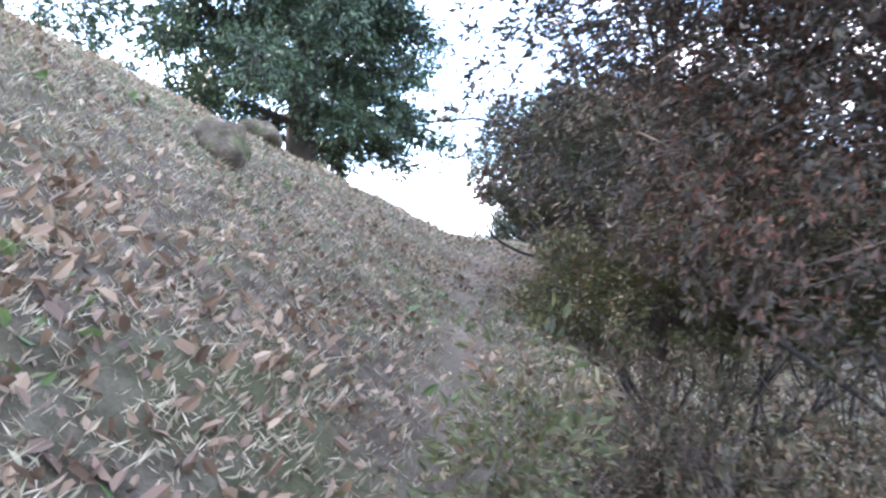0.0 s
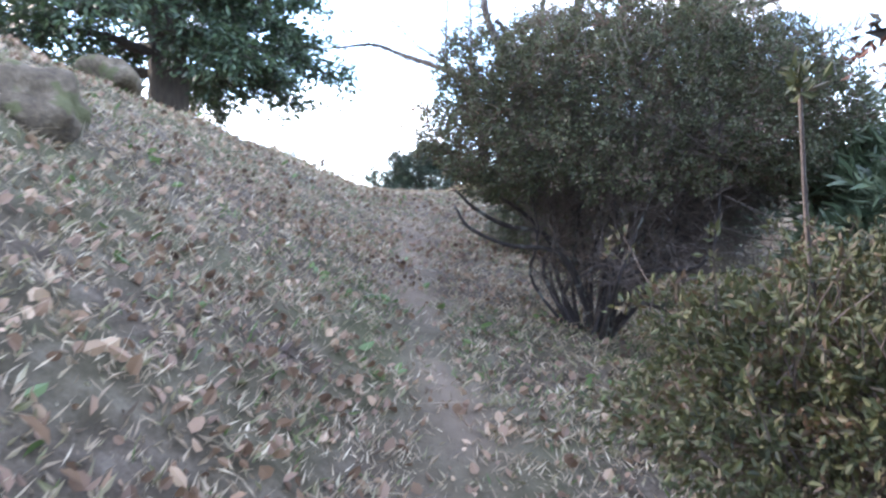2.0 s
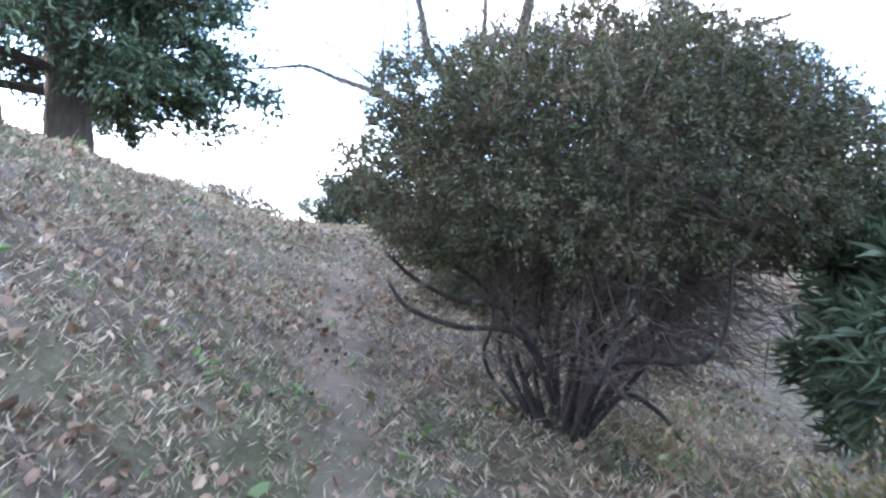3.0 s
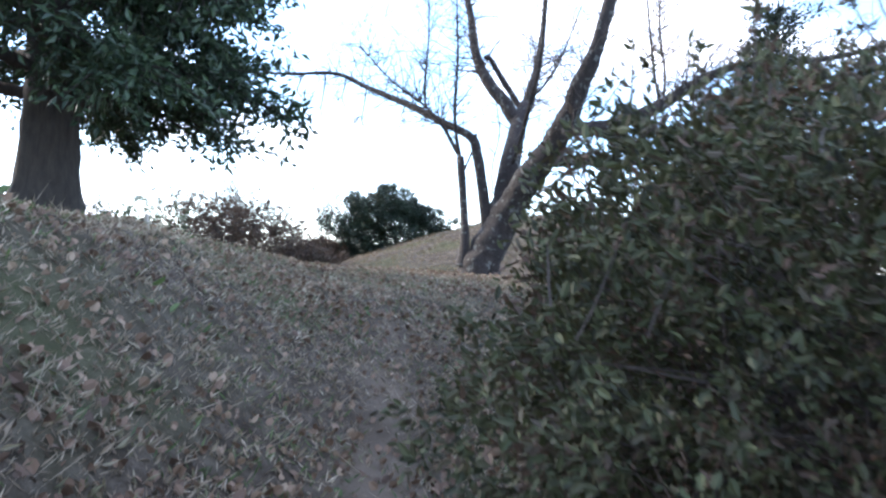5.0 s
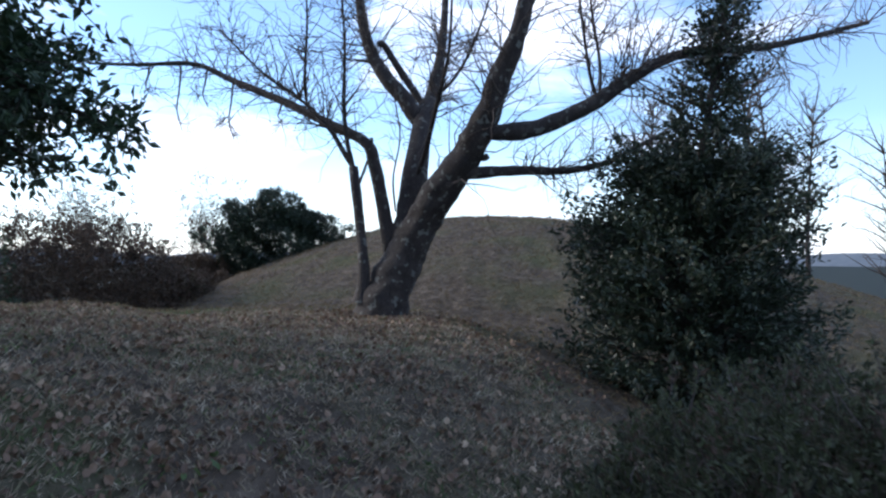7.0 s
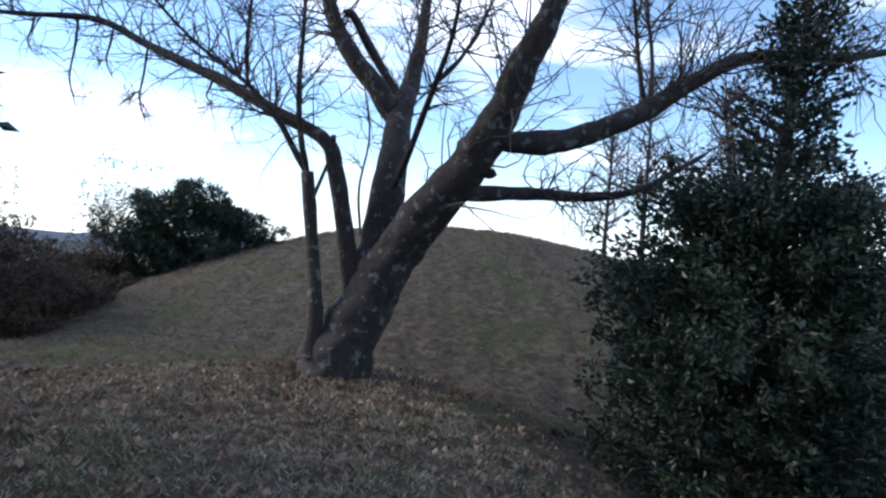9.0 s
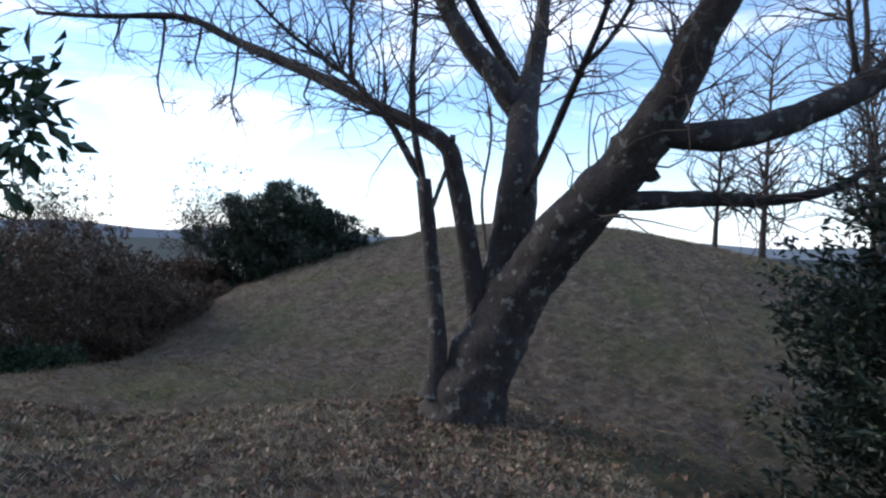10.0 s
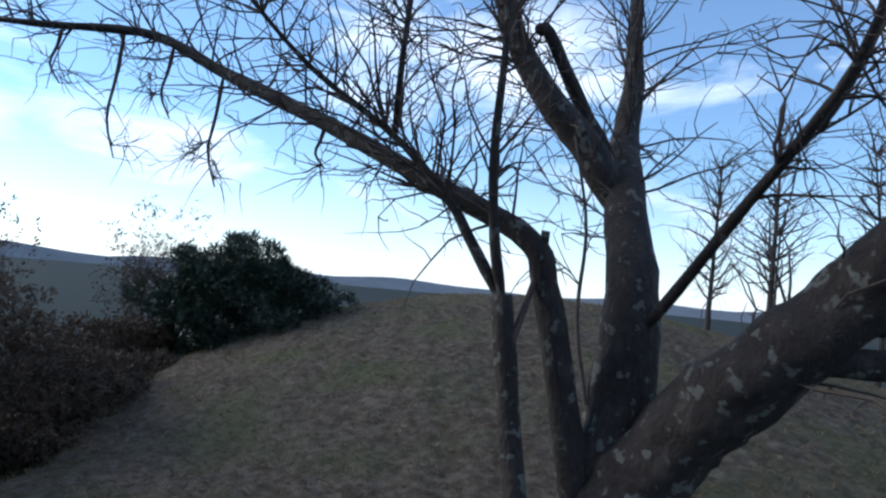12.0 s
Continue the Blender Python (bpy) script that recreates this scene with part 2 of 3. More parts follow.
def twig_lines(starts, ways, lengths, k=5, bend=0.25, droop=0.0):
    """Crooked twigs from starts; returns lines (n, k, 3)."""
    n = len(starts)
    lines = np.zeros((n, k, 3))
    lines[:, 0] = starts
    way = unit(np.asarray(ways, float))
    step = (np.asarray(lengths, float) * np.ones(n))[:, None] / (k - 1)
    for i in range(1, k):
        way = unit(way + rng.normal(size=(n, 3)) * bend + [0, 0, -droop])
        lines[:, i] = lines[:, i - 1] + way * step
    return lines


def joined(pieces):
    vs, fs, o = [], [], 0
    for v, f in pieces:
        vs.append(v)
        fs.append(f + o)
        o += len(v)
    return np.vstack(vs), np.vstack(fs)


# ---- the lie of the land ----
def smooth_step(a, b, v):
    s = np.clip((v - a) / (b - a), 0, 1)
    return s * s * (3 - 2 * s)


def soft_plus(v, k):
    return k * np.logaddexp(0, v / k)


PATH_Y = [-8.0, 0.0, 3.0, 4.4, 5.7, 7.0, 8.2, 9.8, 11.0, 13.0, 15.5, 18.5, 22.0]
PATH_Z = [-1.3, 0.42, 1.08, 1.4, 1.66, 1.97, 2.23, 2.46, 2.55, 2.56, 2.46, 2.3, 2.1]
EDGE_Y, EDGE_X = [9.0, 13.0, 15.0, 17.6, 22.0, 30.0], [-6.0, -2.6, -0.7, 0.35, 1.3, 2.2]


def height(x, y, fine=True):
    """The ground's height: a rising path, a steep bank on its left, a fall on its right, a round burial mound ahead."""
    x, y = np.asarray(x, float), np.asarray(y, float)
    p = sum(np.interp(y + d, PATH_Y, PATH_Z) for d in (-0.5, -0.25, 0, 0.25, 0.5)) / 5
    d = soft_plus(0.05 - x, 0.12)
    bank = p + 0.66 * d
    top = 3.32 - 0.53 * smooth_step(4.0, 8.0, y) - 0.14 * smooth_step(8, 11, y) - 0.1 * soft_plus(y - 13, 0.6)
    low = bank - soft_plus(bank - top, 0.16)
    edge = 0.9 + 2.1 * smooth_step(7.0, 12.5, y)
    fall = 0.33 * soft_plus(x - edge, 0.25)
    fall = fall - soft_plus(fall - 1.5, 0.2)
    brink = 0.55 * soft_plus(np.interp(y, EDGE_Y, EDGE_X) - x, 0.25) * smooth_step(11.5, 14.0, y)
    base = low - fall - (brink - soft_plus(brink - 1.6, 0.2))
    r2 = ((x - 7.5) * np.where(x < 7.5, 1.2, 1.0)) ** 2 + (y - 20.5) ** 2
    mound = 4.05 - 0.43 * (np.sqrt(r2 + 36) - 6)
    z = base + soft_plus(mound - base, 0.18)
    far = np.hypot(x - 3, y - 12)
    z = z - np.clip(far - 16, 0, 60) * 0.1 * smooth_step(16, 30, far) - 24 * smooth_step(40, 220, far)
    z = np.maximum(z, -26)
    if fine:
        near = 1 - smooth_step(14, 30, far)
        z = z + near * (0.025 * np.sin(x * 3.1 + 1.3 * np.sin(y * 1.7)) * np.sin(y * 2.3 + x) + 0.016 * np.sin(x * 9.7 + y * 3.1) * np.sin(y * 8.3 - x * 2.0) + 0.02 * np.sin(x * 19.0 + 2 * np.sin(y * 7.0)) * np.sin(y * 17.0 + 2 * np.sin(x * 8.0)))
    return z


def spread(low, high, first, last, step):
    mid = np.arange(low, high + step / 2, step)
    out = step * 1.35 ** np.arange(1, 40)
    a = np.cumsum(out)
    return np.concatenate([(low - a[a < first])[::-1], mid, high + a[a < last]])


gx, gy = spread(-5.0, 11.0, 3500, 3500, 0.08), spread(-3.0, 26.0, 3500, 3500, 0.08)
GX, GY = np.meshgrid(gx, gy)
GZ = height(GX, GY)
nx, ny = len(gx), len(gy)
gi = np.arange(nx * ny).reshape(ny, nx)
gf = np.stack([gi[:-1, :-1], gi[:-1, 1:], gi[1:, 1:], gi[1:, :-1]], -1).reshape(-1, 4)
gm = mesh_of("ground", np.stack([GX, GY, GZ], -1).reshape(-1, 3), gf, TURF, True)


def path_x(y):
    return np.interp(y, [-3, 0, 3, 6, 8, 10, 12], [0.0, 0.0, 0.05, 0.22, 0.55, 0.7, 0.8])


worn = np.exp(-((GX - path_x(GY) - 0.03 * np.sin(GY * 2.1)) / 0.16) ** 2) * (1 - smooth_step(6.5, 9.5, GY)) * (0.65 + 0.35 * np.sin(GY * 5.0 + GX * 9))
wa = gm.attributes.new("worn", "FLOAT", "POINT")
wa.data.foreach_set("value", np.clip(worn, 0, 1).astype(np.float32).ravel())
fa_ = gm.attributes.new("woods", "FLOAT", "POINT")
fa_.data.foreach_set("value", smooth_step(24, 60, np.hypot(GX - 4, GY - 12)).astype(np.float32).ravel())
tagged(new("ground", gm), "dry winter turf over a bank, a narrow trodden path and a round mound", "ground", kind="structure")

# distant wooded ridge on the skyline, its haze painted in as pale blue-grey
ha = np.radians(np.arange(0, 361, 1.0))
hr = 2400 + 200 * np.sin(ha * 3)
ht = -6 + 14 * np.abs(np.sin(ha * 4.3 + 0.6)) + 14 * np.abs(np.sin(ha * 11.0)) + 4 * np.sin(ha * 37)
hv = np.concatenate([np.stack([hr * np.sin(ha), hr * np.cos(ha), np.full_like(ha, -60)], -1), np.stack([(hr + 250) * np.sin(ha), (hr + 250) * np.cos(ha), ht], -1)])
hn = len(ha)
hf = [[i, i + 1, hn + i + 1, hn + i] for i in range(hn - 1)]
tagged(new("backdrop", mesh_of("backdrop", hv, hf, HAZED_HILL, True)), "distant hazy blue wooded hills on the skyline", "hills", kind="structure")


# ---- turf: blades, straw and fallen leaves ----
def scatter(n, x0, x1, y0, y1, keep=None):
    x, y = rng.uniform(x0, x1, n), rng.uniform(y0, y1, n)
    if keep is not None:
        k = rng.uniform(size=n) < keep(x, y)
        x, y = x[k], y[k]
    return np.stack([x, y, height(x, y)], -1)


def patchy(x, y, s, seed):
    return 0.5 + 0.5 * np.sin(x * s + 2.1 * np.sin(y * s * 0.7 + seed)) * np.sin(y * s * 0.9 + 1.7 * np.sin(x * s * 0.8 - seed))


def off_path(x, y):
    return 1 - 0.72 * np.exp(-((x - path_x(y)) / 0.17) ** 2) * (1 - smooth_step(6.5, 9.0, y))


def blades(name, at, size, tilt, mat, label, category, width=0.09, full=False):
    n = len(at)
    a = rng.uniform(0, 2 * np.pi, n)
    way = np.stack([np.cos(a), np.sin(a), np.abs(rng.normal(tilt, 0.35, n))], -1)
    v, f = leaves(at - [0, 0, 0.004], way, size * rng.uniform(0.5, 1.5, n), width, None, min(0.16, width * 0.4), full)
    return tagged(new(name, mesh_of(name, v, f, mat)), label, category, kind="stuff")


def tufted(x, y):
    """Grass in tufts a hand wide with thin gaps between them."""
    return off_path(x, y) * np.clip(0.08 + 1.25 * patchy(x, y, 15.0, 0.7) * (0.5 + 0.5 * patchy(x, y, 6.0, 2.9)), 0, 1)


NEAR = scatter(210000, -3.2, 3.0, -0.3, 13.0, tufted)
blades("dry_grass", NEAR, 0.042, 0.75, STRAW, "short dry straw-coloured winter grass on the bank", "grass", 0.1)
WITHERED = scatter(170000, -3.2, 3.0, -0.3, 13.0, lambda x, y: off_path(x, y) * (0.25 + 0.75 * patchy(x, y, 11.0, 0.4)))
blades("withered_weeds", WITHERED, 0.04, 0.75, WEED, "withered curled weeds matted into the turf", "weeds", 0.24)
GREENS = scatter(80000, -3.0, 3.2, 0.0, 14.0, lambda x, y: off_path(x, y) * np.clip(patchy(x, y, 2.2, 1.0) * 1.6 - 0.75 + 0.6 * np.exp(-((x - 0.7) / 0.45) ** 2 - ((y - 4.2) / 1.6) ** 2), 0.06, 1) * (0.5 + 0.5 * smooth_step(3, 5, y)))
blades("green_grass", GREENS, 0.045, 0.8, GREEN_BLADE, "sparse green grass shoots between dry straw", "grass", 0.14)
WEEDS = scatter(9000, -2.2, 2.2, 0.2, 9.0, lambda x, y: off_path(x, y) * np.clip(patchy(x, y, 3.7, 4.0) * 3 - 2.3, 0.0, 1))
blades("green_weeds", WEEDS + [0, 0, 0.012], 0.055, 0.45, GREEN_BLADE, "patches of small broad-leaved green weeds", "weeds", 0.5, True)
FAR_TURF = scatter(140000, -4.0, 14.0, 5.0, 28.0, lambda x, y: ((x > 2.8) | (y > 12.3)) * 1.0)
blades("mound_grass", FAR_TURF, 0.07, 0.4, MOUND_STRAW, "mown dry grass covering the round mound", "grass", 0.12)
LITTER = scatter(58000, -3.2, 3.5, -0.3, 13.0, lambda x, y: np.clip(0.2 + 1.0 * np.clip(patchy(x, y, 1.6, 2.0) - 0.3, 0, 1), 0, 1) * (0.35 + 0.65 * off_path(x, y)))
blades("fallen_leaves", LITTER + [0, 0, 0.01], 0.034, 0.8, DEAD_LEAF, "curled brown fallen leaves lying on the grass", "leaves", 0.75, True)
DRIFT = scatter(6000, -2.4, 0.1, 0.6, 3.4, lambda x, y: np.exp(-((x + 0.95) / 0.55) ** 2) * (1 - smooth_step(1.6, 3.3, y)) * (0.35 + 0.65 * patchy(x, y, 3.0, 1.2)))
blades("leaf_drift", DRIFT + [0, 0, 0.02], 0.055, 0.75, DEAD_LEAF, "drift of large curled dead leaves on the bank", "leaves", 0.45, True)
UNDER_TREE = scatter(4200, 0.6, 4.2, 10.3, 13.6, lambda x, y: np.exp(-((x - 2.2) / 0.9) ** 2 - ((y - 11.9) / 0.8) ** 2))
blades("cherry_leaves", UNDER_TREE + [0, 0, 0.012], 0.045, 0.4, DEAD_LEAF, "dark russet fallen leaves round the tree's foot", "leaves", 0.6)
STALK = scatter(2600, -2.6, 2.6, 0.3, 10.0, off_path)
blades("straw_stalks", STALK + [0, 0, 0.01], 0.13, 0.45, STRAW, "long bleached grass stalks bent over the turf", "grass", 0.02)


# ---- trees and shrubs ----
def inside_shell(n, radii, low=-0.5, thick=0.28, lump=0.16, seed=0.0, tuft=0.0):
    """Points in the outer skin of a lumpy rounded crown, round its middle, and their outward ways."""
    w = unit(rng.normal(size=(n * 3, 3)))
    w = w[w[:, 2] > low][:n]
    lumps = 1 + lump * (np.sin(w[:, 0] * 5 + seed) * np.sin(w[:, 1] * 6 + seed * 2) + 0.6 * np.sin(w[:, 2] * 9 + w[:, 0] * 7 + seed))
    lumps = lumps + tuft * np.sin(w[:, 0] * 23 + 2 * np.sin(w[:, 2] * 9)) * np.sin(w[:, 1] * 21 + 2 * np.sin(w[:, 0] * 8)) * (0.6 + 0.4 * np.sin(w[:, 2] * 26 + seed))
    depth = 1 - thick * rng.uniform(size=len(w)) ** 1.6
    return w * (lumps * depth)[:, None] * radii, unit(w / np.asarray(radii))


def clumps_of_leaves(at, way, per, size, mat, name, width=0.4, jitter=0.05, spread_out=0.9, full=False):
    """Rosettes of leaves at shoot tips."""
    n = len(at)
    p = np.repeat(at, per, 0) + rng.normal(size=(n * per, 3)) * jitter
    d = np.repeat(way, per, 0) + rng.normal(size=(n * per, 3)) * spread_out
    v, f = leaves(p, d, size * rng.uniform(0.6, 1.3, n * per), width, None, 0.12, full)
    return mesh_of(name, v, f, mat)


def shrub(name, label, category, foot, middle, radii, mat, shoots, per, size, stems=8, low=-0.35, thick=0.3, lump=0.14, twigs=500, seed=0.0, width=0.4, group="", tuft=0.0, skirt=0.25, sprigs=0, brush=None):
    """A shrub: crooked stems from one foot, fine twigs, and a crown of leaf rosettes."""
    foot, middle, radii = np.array(foot, float), np.array(middle, float), np.array(radii, float)
    thing = tagged(new(name), label, category, group)
    thing.location = foot
    c = middle - foot
    at, way = inside_shell(shoots, radii, low, thick, lump, seed, tuft)
    part("crown", clumps_of_leaves(at + c, way, per, size, mat, "crown", width, 0.014 if size < 0.03 else 0.022, 0.85, size < 0.0215), thing)
    ends = []
    for i in range(stems):
        a = i * 2.4 + seed
        out = rng.uniform(0.25, 0.8)
        e = c + radii * [out * np.cos(a), out * np.sin(a), rng.uniform(-0.45, 0.35)]
        b = np.array([0.05 * np.cos(a), 0.05 * np.sin(a), -0.05])
        h = b + (e - b) * [0.3, 0.3, 0.36] + rng.normal(size=3) * 0.09 * radii[0]
        g = b + (e - b) * [0.7, 0.7, 0.62] + rng.normal(size=3) * 0.09 * radii[0]
        me, line, _ = limb_mesh("stem", [b, h, g, e], (0.011 * radii[0] ** 0.5 + 0.005) * rng.uniform(0.55, 1.25), 0.004, BARK, 14, 6, 0.08)
        part("stem", me, thing)
        ends.append(line)
    ends = np.vstack([line[4:] for line in ends])
    tp, _ = inside_shell(twigs, radii * 0.92, max(low - skirt, -0.97), 0.35 + skirt * 0.4, lump, seed)
    tp = tp + c
    if brush:
        bp = unit(rng.normal(size=(brush[2], 3))) * rng.uniform(0.3, 1, (brush[2], 1)) ** 0.5 * brush[1] + brush[0] - foot
        tp = np.vstack([tp, bp[bp[:, 2] > 0.12]])
    pick = ends[rng.integers(0, len(ends), (len(tp), 24))]
    s = np.take_along_axis(pick, np.argmin(((pick - tp[:, None]) ** 2).sum(-1), 1)[:, None, None], 1)[:, 0]
    m1 = s + (tp - s) * 0.4 + rng.normal(size=tp.shape) * 0.05 * radii[0]
    m2 = s + (tp - s) * 0.75 + rng.normal(size=tp.shape) * 0.04 * radii[0]
    lines = np.stack([s, m1, m2, tp], 1)
    rad = np.tile([0.0036, 0.0027, 0.0019, 0.0012], (len(tp), 1)) * (0.55 + 0.25 * radii[0])
    v, f = tubes(lines, rad, 3)
    tagged(part("twigs", mesh_of("twigs", v, f, TWIG), thing, "fine bare brown twigs"), kind="stuff")
    if sprigs:
        sp, _ = inside_shell(sprigs, radii, 0.1, 0.05, lump, seed, tuft)
        tw = twig_lines(sp + c, rng.normal(size=(len(sp), 3)) * 0.35 + [0, 0, 1], rng.uniform(0.05, 0.15, len(sp)), 4, 0.12)
        vs, fs = tubes(tw, np.tile([0.002, 0.0018, 0.0015, 0.001], (len(sp), 1)), 3)
        tagged(part("sprig_stems", mesh_of("sprig_stems", vs, fs, TWIG), thing, "thin upright sprig stems"), kind="stuff")
        tips = np.vstack([tw[:, 2], tw[:, 3], tw[:, 3]])
        part("sprig_leaf", clumps_of_leaves(tips, np.tile([0.0, 0.0, 0.7], (len(tips), 1)), 6, size, mat, "sprig_leaf", width, 0.008, 0.6), thing)
    return thing


def at_ground(x, y, sink=0.03):
    return (x, y, float(height(x, y)) - sink)


def evergreen_tree():
    """The broad evergreen at the top of the bank: a stout trunk, level limbs and drooping sprays of leaves."""
    foot = np.array(at_ground(-2.55, 11.4, 0.1))
    thing = tagged(new("evergreen_tree"), "tall broad-leaved evergreen tree with a stout dark trunk", "tree")
    thing.location = foot
    me, line, rad = limb_mesh("trunk", [(0, 0, 0), (0.02, 0, 1.2), (0.0, 0.05, 3.0), (0.1, 0.0, 5.0), (0.0, 0.1, 6.6)], 0.32, 0.1, DARK_BARK, 40, 18, 0.05, 0.14)
    part("trunk", me, thing)
    sprays, ways, wood = [], [], []
    for i in range(60):
        a, h = i * 2.39996 + 0.5, 1.45 + 4.9 * (i / 59.0)
        reach = (2.75 if h < 4.2 else 2.75 * (1 - (h - 4.2) / 3.6)) * rng.uniform(0.75, 1.08)
        reach *= 1 - (0.18 if np.sin(a) < 0 else 0.38) * max(0.0, np.cos(a))
        b = np.array([0, 0, h])
        rise = rng.uniform(0.1, 0.5) - (0.45 if h < 2.6 else 0.0)
        e = b + np.array([np.cos(a) * reach, np.sin(a) * reach, rise])
        m = b + (e - b) * 0.5 + [0, 0, 0.28]
        me, ln, _ = limb_mesh("limb", [b, m, e], 0.075 if h < 4 else 0.05, 0.014, DARK_BARK, 14, 7, 0.06)
        part("limb", me, thing)
        n = 72
        k = ln[rng.integers(4, 14, n)]
        d = unit(np.array([np.cos(a), np.sin(a), -0.15]) + rng.normal(size=(n, 3)) * [0.75, 0.75, 0.45])
        tw = twig_lines(k, d, rng.uniform(0.25, 0.8, n), 5, 0.22, 0.12)
        tw = tw[(tw[:, 4, 0] < 2.6) & (tw[:, 4, 2] > 1.15)]
        wood.append(tw)
        for j in (2, 3, 4):
            sprays.append(tw[:, j])
            ways.append(unit(tw[:, j] - tw[:, j - 1]))
    wood = np.vstack(wood)
    v, f = tubes(wood, np.tile([0.011, 0.009, 0.007, 0.005, 0.003], (len(wood), 1)), 4)
    tagged(part("twigs", mesh_of("twigs", v, f, DARK_BARK), thing), kind="stuff")
    part("crown", clumps_of_leaves(np.vstack(sprays), np.vstack(ways), 9, 0.105, EVERGREEN, "crown", 0.42, 0.07, 0.8), thing, "glossy dark green hanging leaves")


evergreen_tree()

CHERRY_FOOT = np.array([2.45, 12.5, 2.58])


def cherry_tree():
    """The bare cherry: a leaning stool of four stems, long side limbs and a mesh of winter twigs."""
    thing = tagged(new("cherry_tree"), "bare leaning cherry tree with lichened dark bark", "tree")
    thing.location = CHERRY_FOOT
    limbs = []

    def limb(name, points, r0, r1, k=24, sides=12, flare=0.0, twigs=0, reach=0.9, rough=0.06):
        me, line, rad = limb_mesh(name, [np.array(p) - CHERRY_FOOT for p in points], r0, r1, BARK if r0 > 0.02 else TWIG, k, sides, rough, flare)
        part(name, me, thing)
        limbs.append((line, rad, twigs, reach))

    limb("trunk", [(2.42, 12.5, 2.35), (2.48, 12.46, 2.7), (2.64, 12.4, 3.09), (2.78, 12.25, 3.45), (2.88, 12.02, 3.75), (3.04, 11.7, 4.1), (3.14, 11.4, 4.46), (3.21, 11.2, 4.85), (3.3, 11.0, 5.25), (3.5, 10.9, 6.2), (3.8, 10.8, 7.2)], 0.25, 0.05, 70, 24, 0.09, 70, 1.2, 0.08)
    limb("stem", [(2.56, 12.46, 2.8), (2.66, 12.5, 3.2), (2.76, 12.55, 3.6), (2.84, 12.6, 4.1), (3.08, 13.0, 4.75), (3.3, 13.3, 5.1), (3.42, 13.4, 5.5), (3.57, 13.6, 6.05), (3.7, 13.8, 7.2)], 0.2, 0.03, 50, 16, 0, 70, 1.1)
    limb("stem", [(3.06, 12.98, 4.6), (2.9, 13.13, 4.97), (2.66, 13.3, 5.32), (2.5, 13.5, 5.79), (2.4, 13.7, 6.6), (2.1, 13.9, 7.5)], 0.115, 0.035, 28, 12, 0, 80, 1.1)
    limb("stub", [(3.14, 13.2, 4.95), (3.05, 13.3, 5.15), (2.83, 13.3, 5.44), (2.66, 13.3, 5.68), (2.6, 13.3, 5.66)], 0.05, 0.035, 12, 8)
    limb("knob", [(3.12, 11.62, 4.16), (3.2, 11.58, 4.1), (3.24, 11.55, 4.12)], 0.05, 0.03, 8, 8)
    limb("side_limb", [(3.14, 11.42, 4.32), (3.4, 11.2, 4.32), (3.65, 11.1, 4.38), (4.08, 10.9, 4.6), (4.45, 10.8, 4.86), (4.98, 10.7, 5.12), (6.0, 10.6, 5.28), (7.3, 10.5, 5.66)], 0.105, 0.025, 40, 12, 0, 130, 0.9)
    limb("side_limb", [(2.98, 11.75, 3.93), (3.3, 11.55, 3.96), (3.58, 11.5, 3.98), (4.1, 11.45, 4.0), (4.6, 11.4, 4.12), (5.4, 11.5, 4.5)], 0.07, 0.02, 26, 10, 0, 70, 0.7)
    limb("stem", [(2.5, 12.5, 2.75), (2.52, 12.5, 3.08), (2.47, 12.6, 3.59), (2.38, 12.7, 4.15), (2.29, 12.76, 4.38), (2.0, 13.2, 4.63), (1.58, 13.9, 5.0), (1.04, 14.7, 5.4), (0.56, 15.2, 5.7), (-0.16, 15.6, 5.72), (-0.8, 16.1, 5.8)], 0.095, 0.018, 54, 10, 0, 95, 0.8)
    limb("stub", [(2.34, 12.7, 4.3), (2.345, 12.68, 4.42)], 0.03, 0.022, 6, 7)
    limb("stem", [(2.2, 12.5, 2.6), (2.22, 12.52, 2.95), (2.2, 12.65, 3.53), (2.15, 12.73, 4.09)], 0.065, 0.052, 18, 9, 0.05)
    limb("stem", [(2.16, 12.72, 4.05), (2.02, 12.85, 4.35), (1.93, 12.9, 4.51), (1.7, 13.1, 4.82), (1.26, 13.4, 5.2), (0.8, 13.6, 5.7)], 0.035, 0.01, 20, 7, 0, 80, 0.8)
    limb("stem", [(2.15, 12.72, 4.08), (2.07, 12.7, 4.37), (2.03, 12.7, 4.79), (2.04, 12.7, 5.43), (2.0, 12.8, 6.4)], 0.032, 0.01, 18, 7, 0, 40, 0.7)
    limb("stem", [(1.72, 13.2, 4.85), (1.68, 13.1, 5.2), (1.7, 13.1, 5.8), (1.66, 13.1, 6.6)], 0.022, 0.008, 14, 6, 0, 40, 0.7)
    limb("stem", [(2.18, 12.66, 3.85), (2.26, 12.68, 4.05), (2.32, 12.7, 4.2)], 0.018, 0.014, 8, 6)
    limb("stem", [(2.8, 12.5, 3.95), (2.82, 12.25, 4.22), (2.79, 11.9, 4.56), (2.77, 11.68, 4.76), (2.75, 11.4, 5.1), (2.7, 11.2, 5.7)], 0.034, 0.012, 18, 7, 0, 26, 0.6)
    limb("stem", [(2.78, 11.7, 4.74), (2.95, 11.65, 4.95), (3.12, 11.6, 5.3), (3.3, 11.5, 5.9)], 0.022, 0.008, 14, 6, 0, 24, 0.6)
    limb("stem", [(2.6, 12.6, 3.6), (2.62, 12.75, 4.0), (2.75, 12.9, 4.5), (2.7, 13.0, 5.0)], 0.014, 0.006, 12, 6, 0, 14, 0.4)
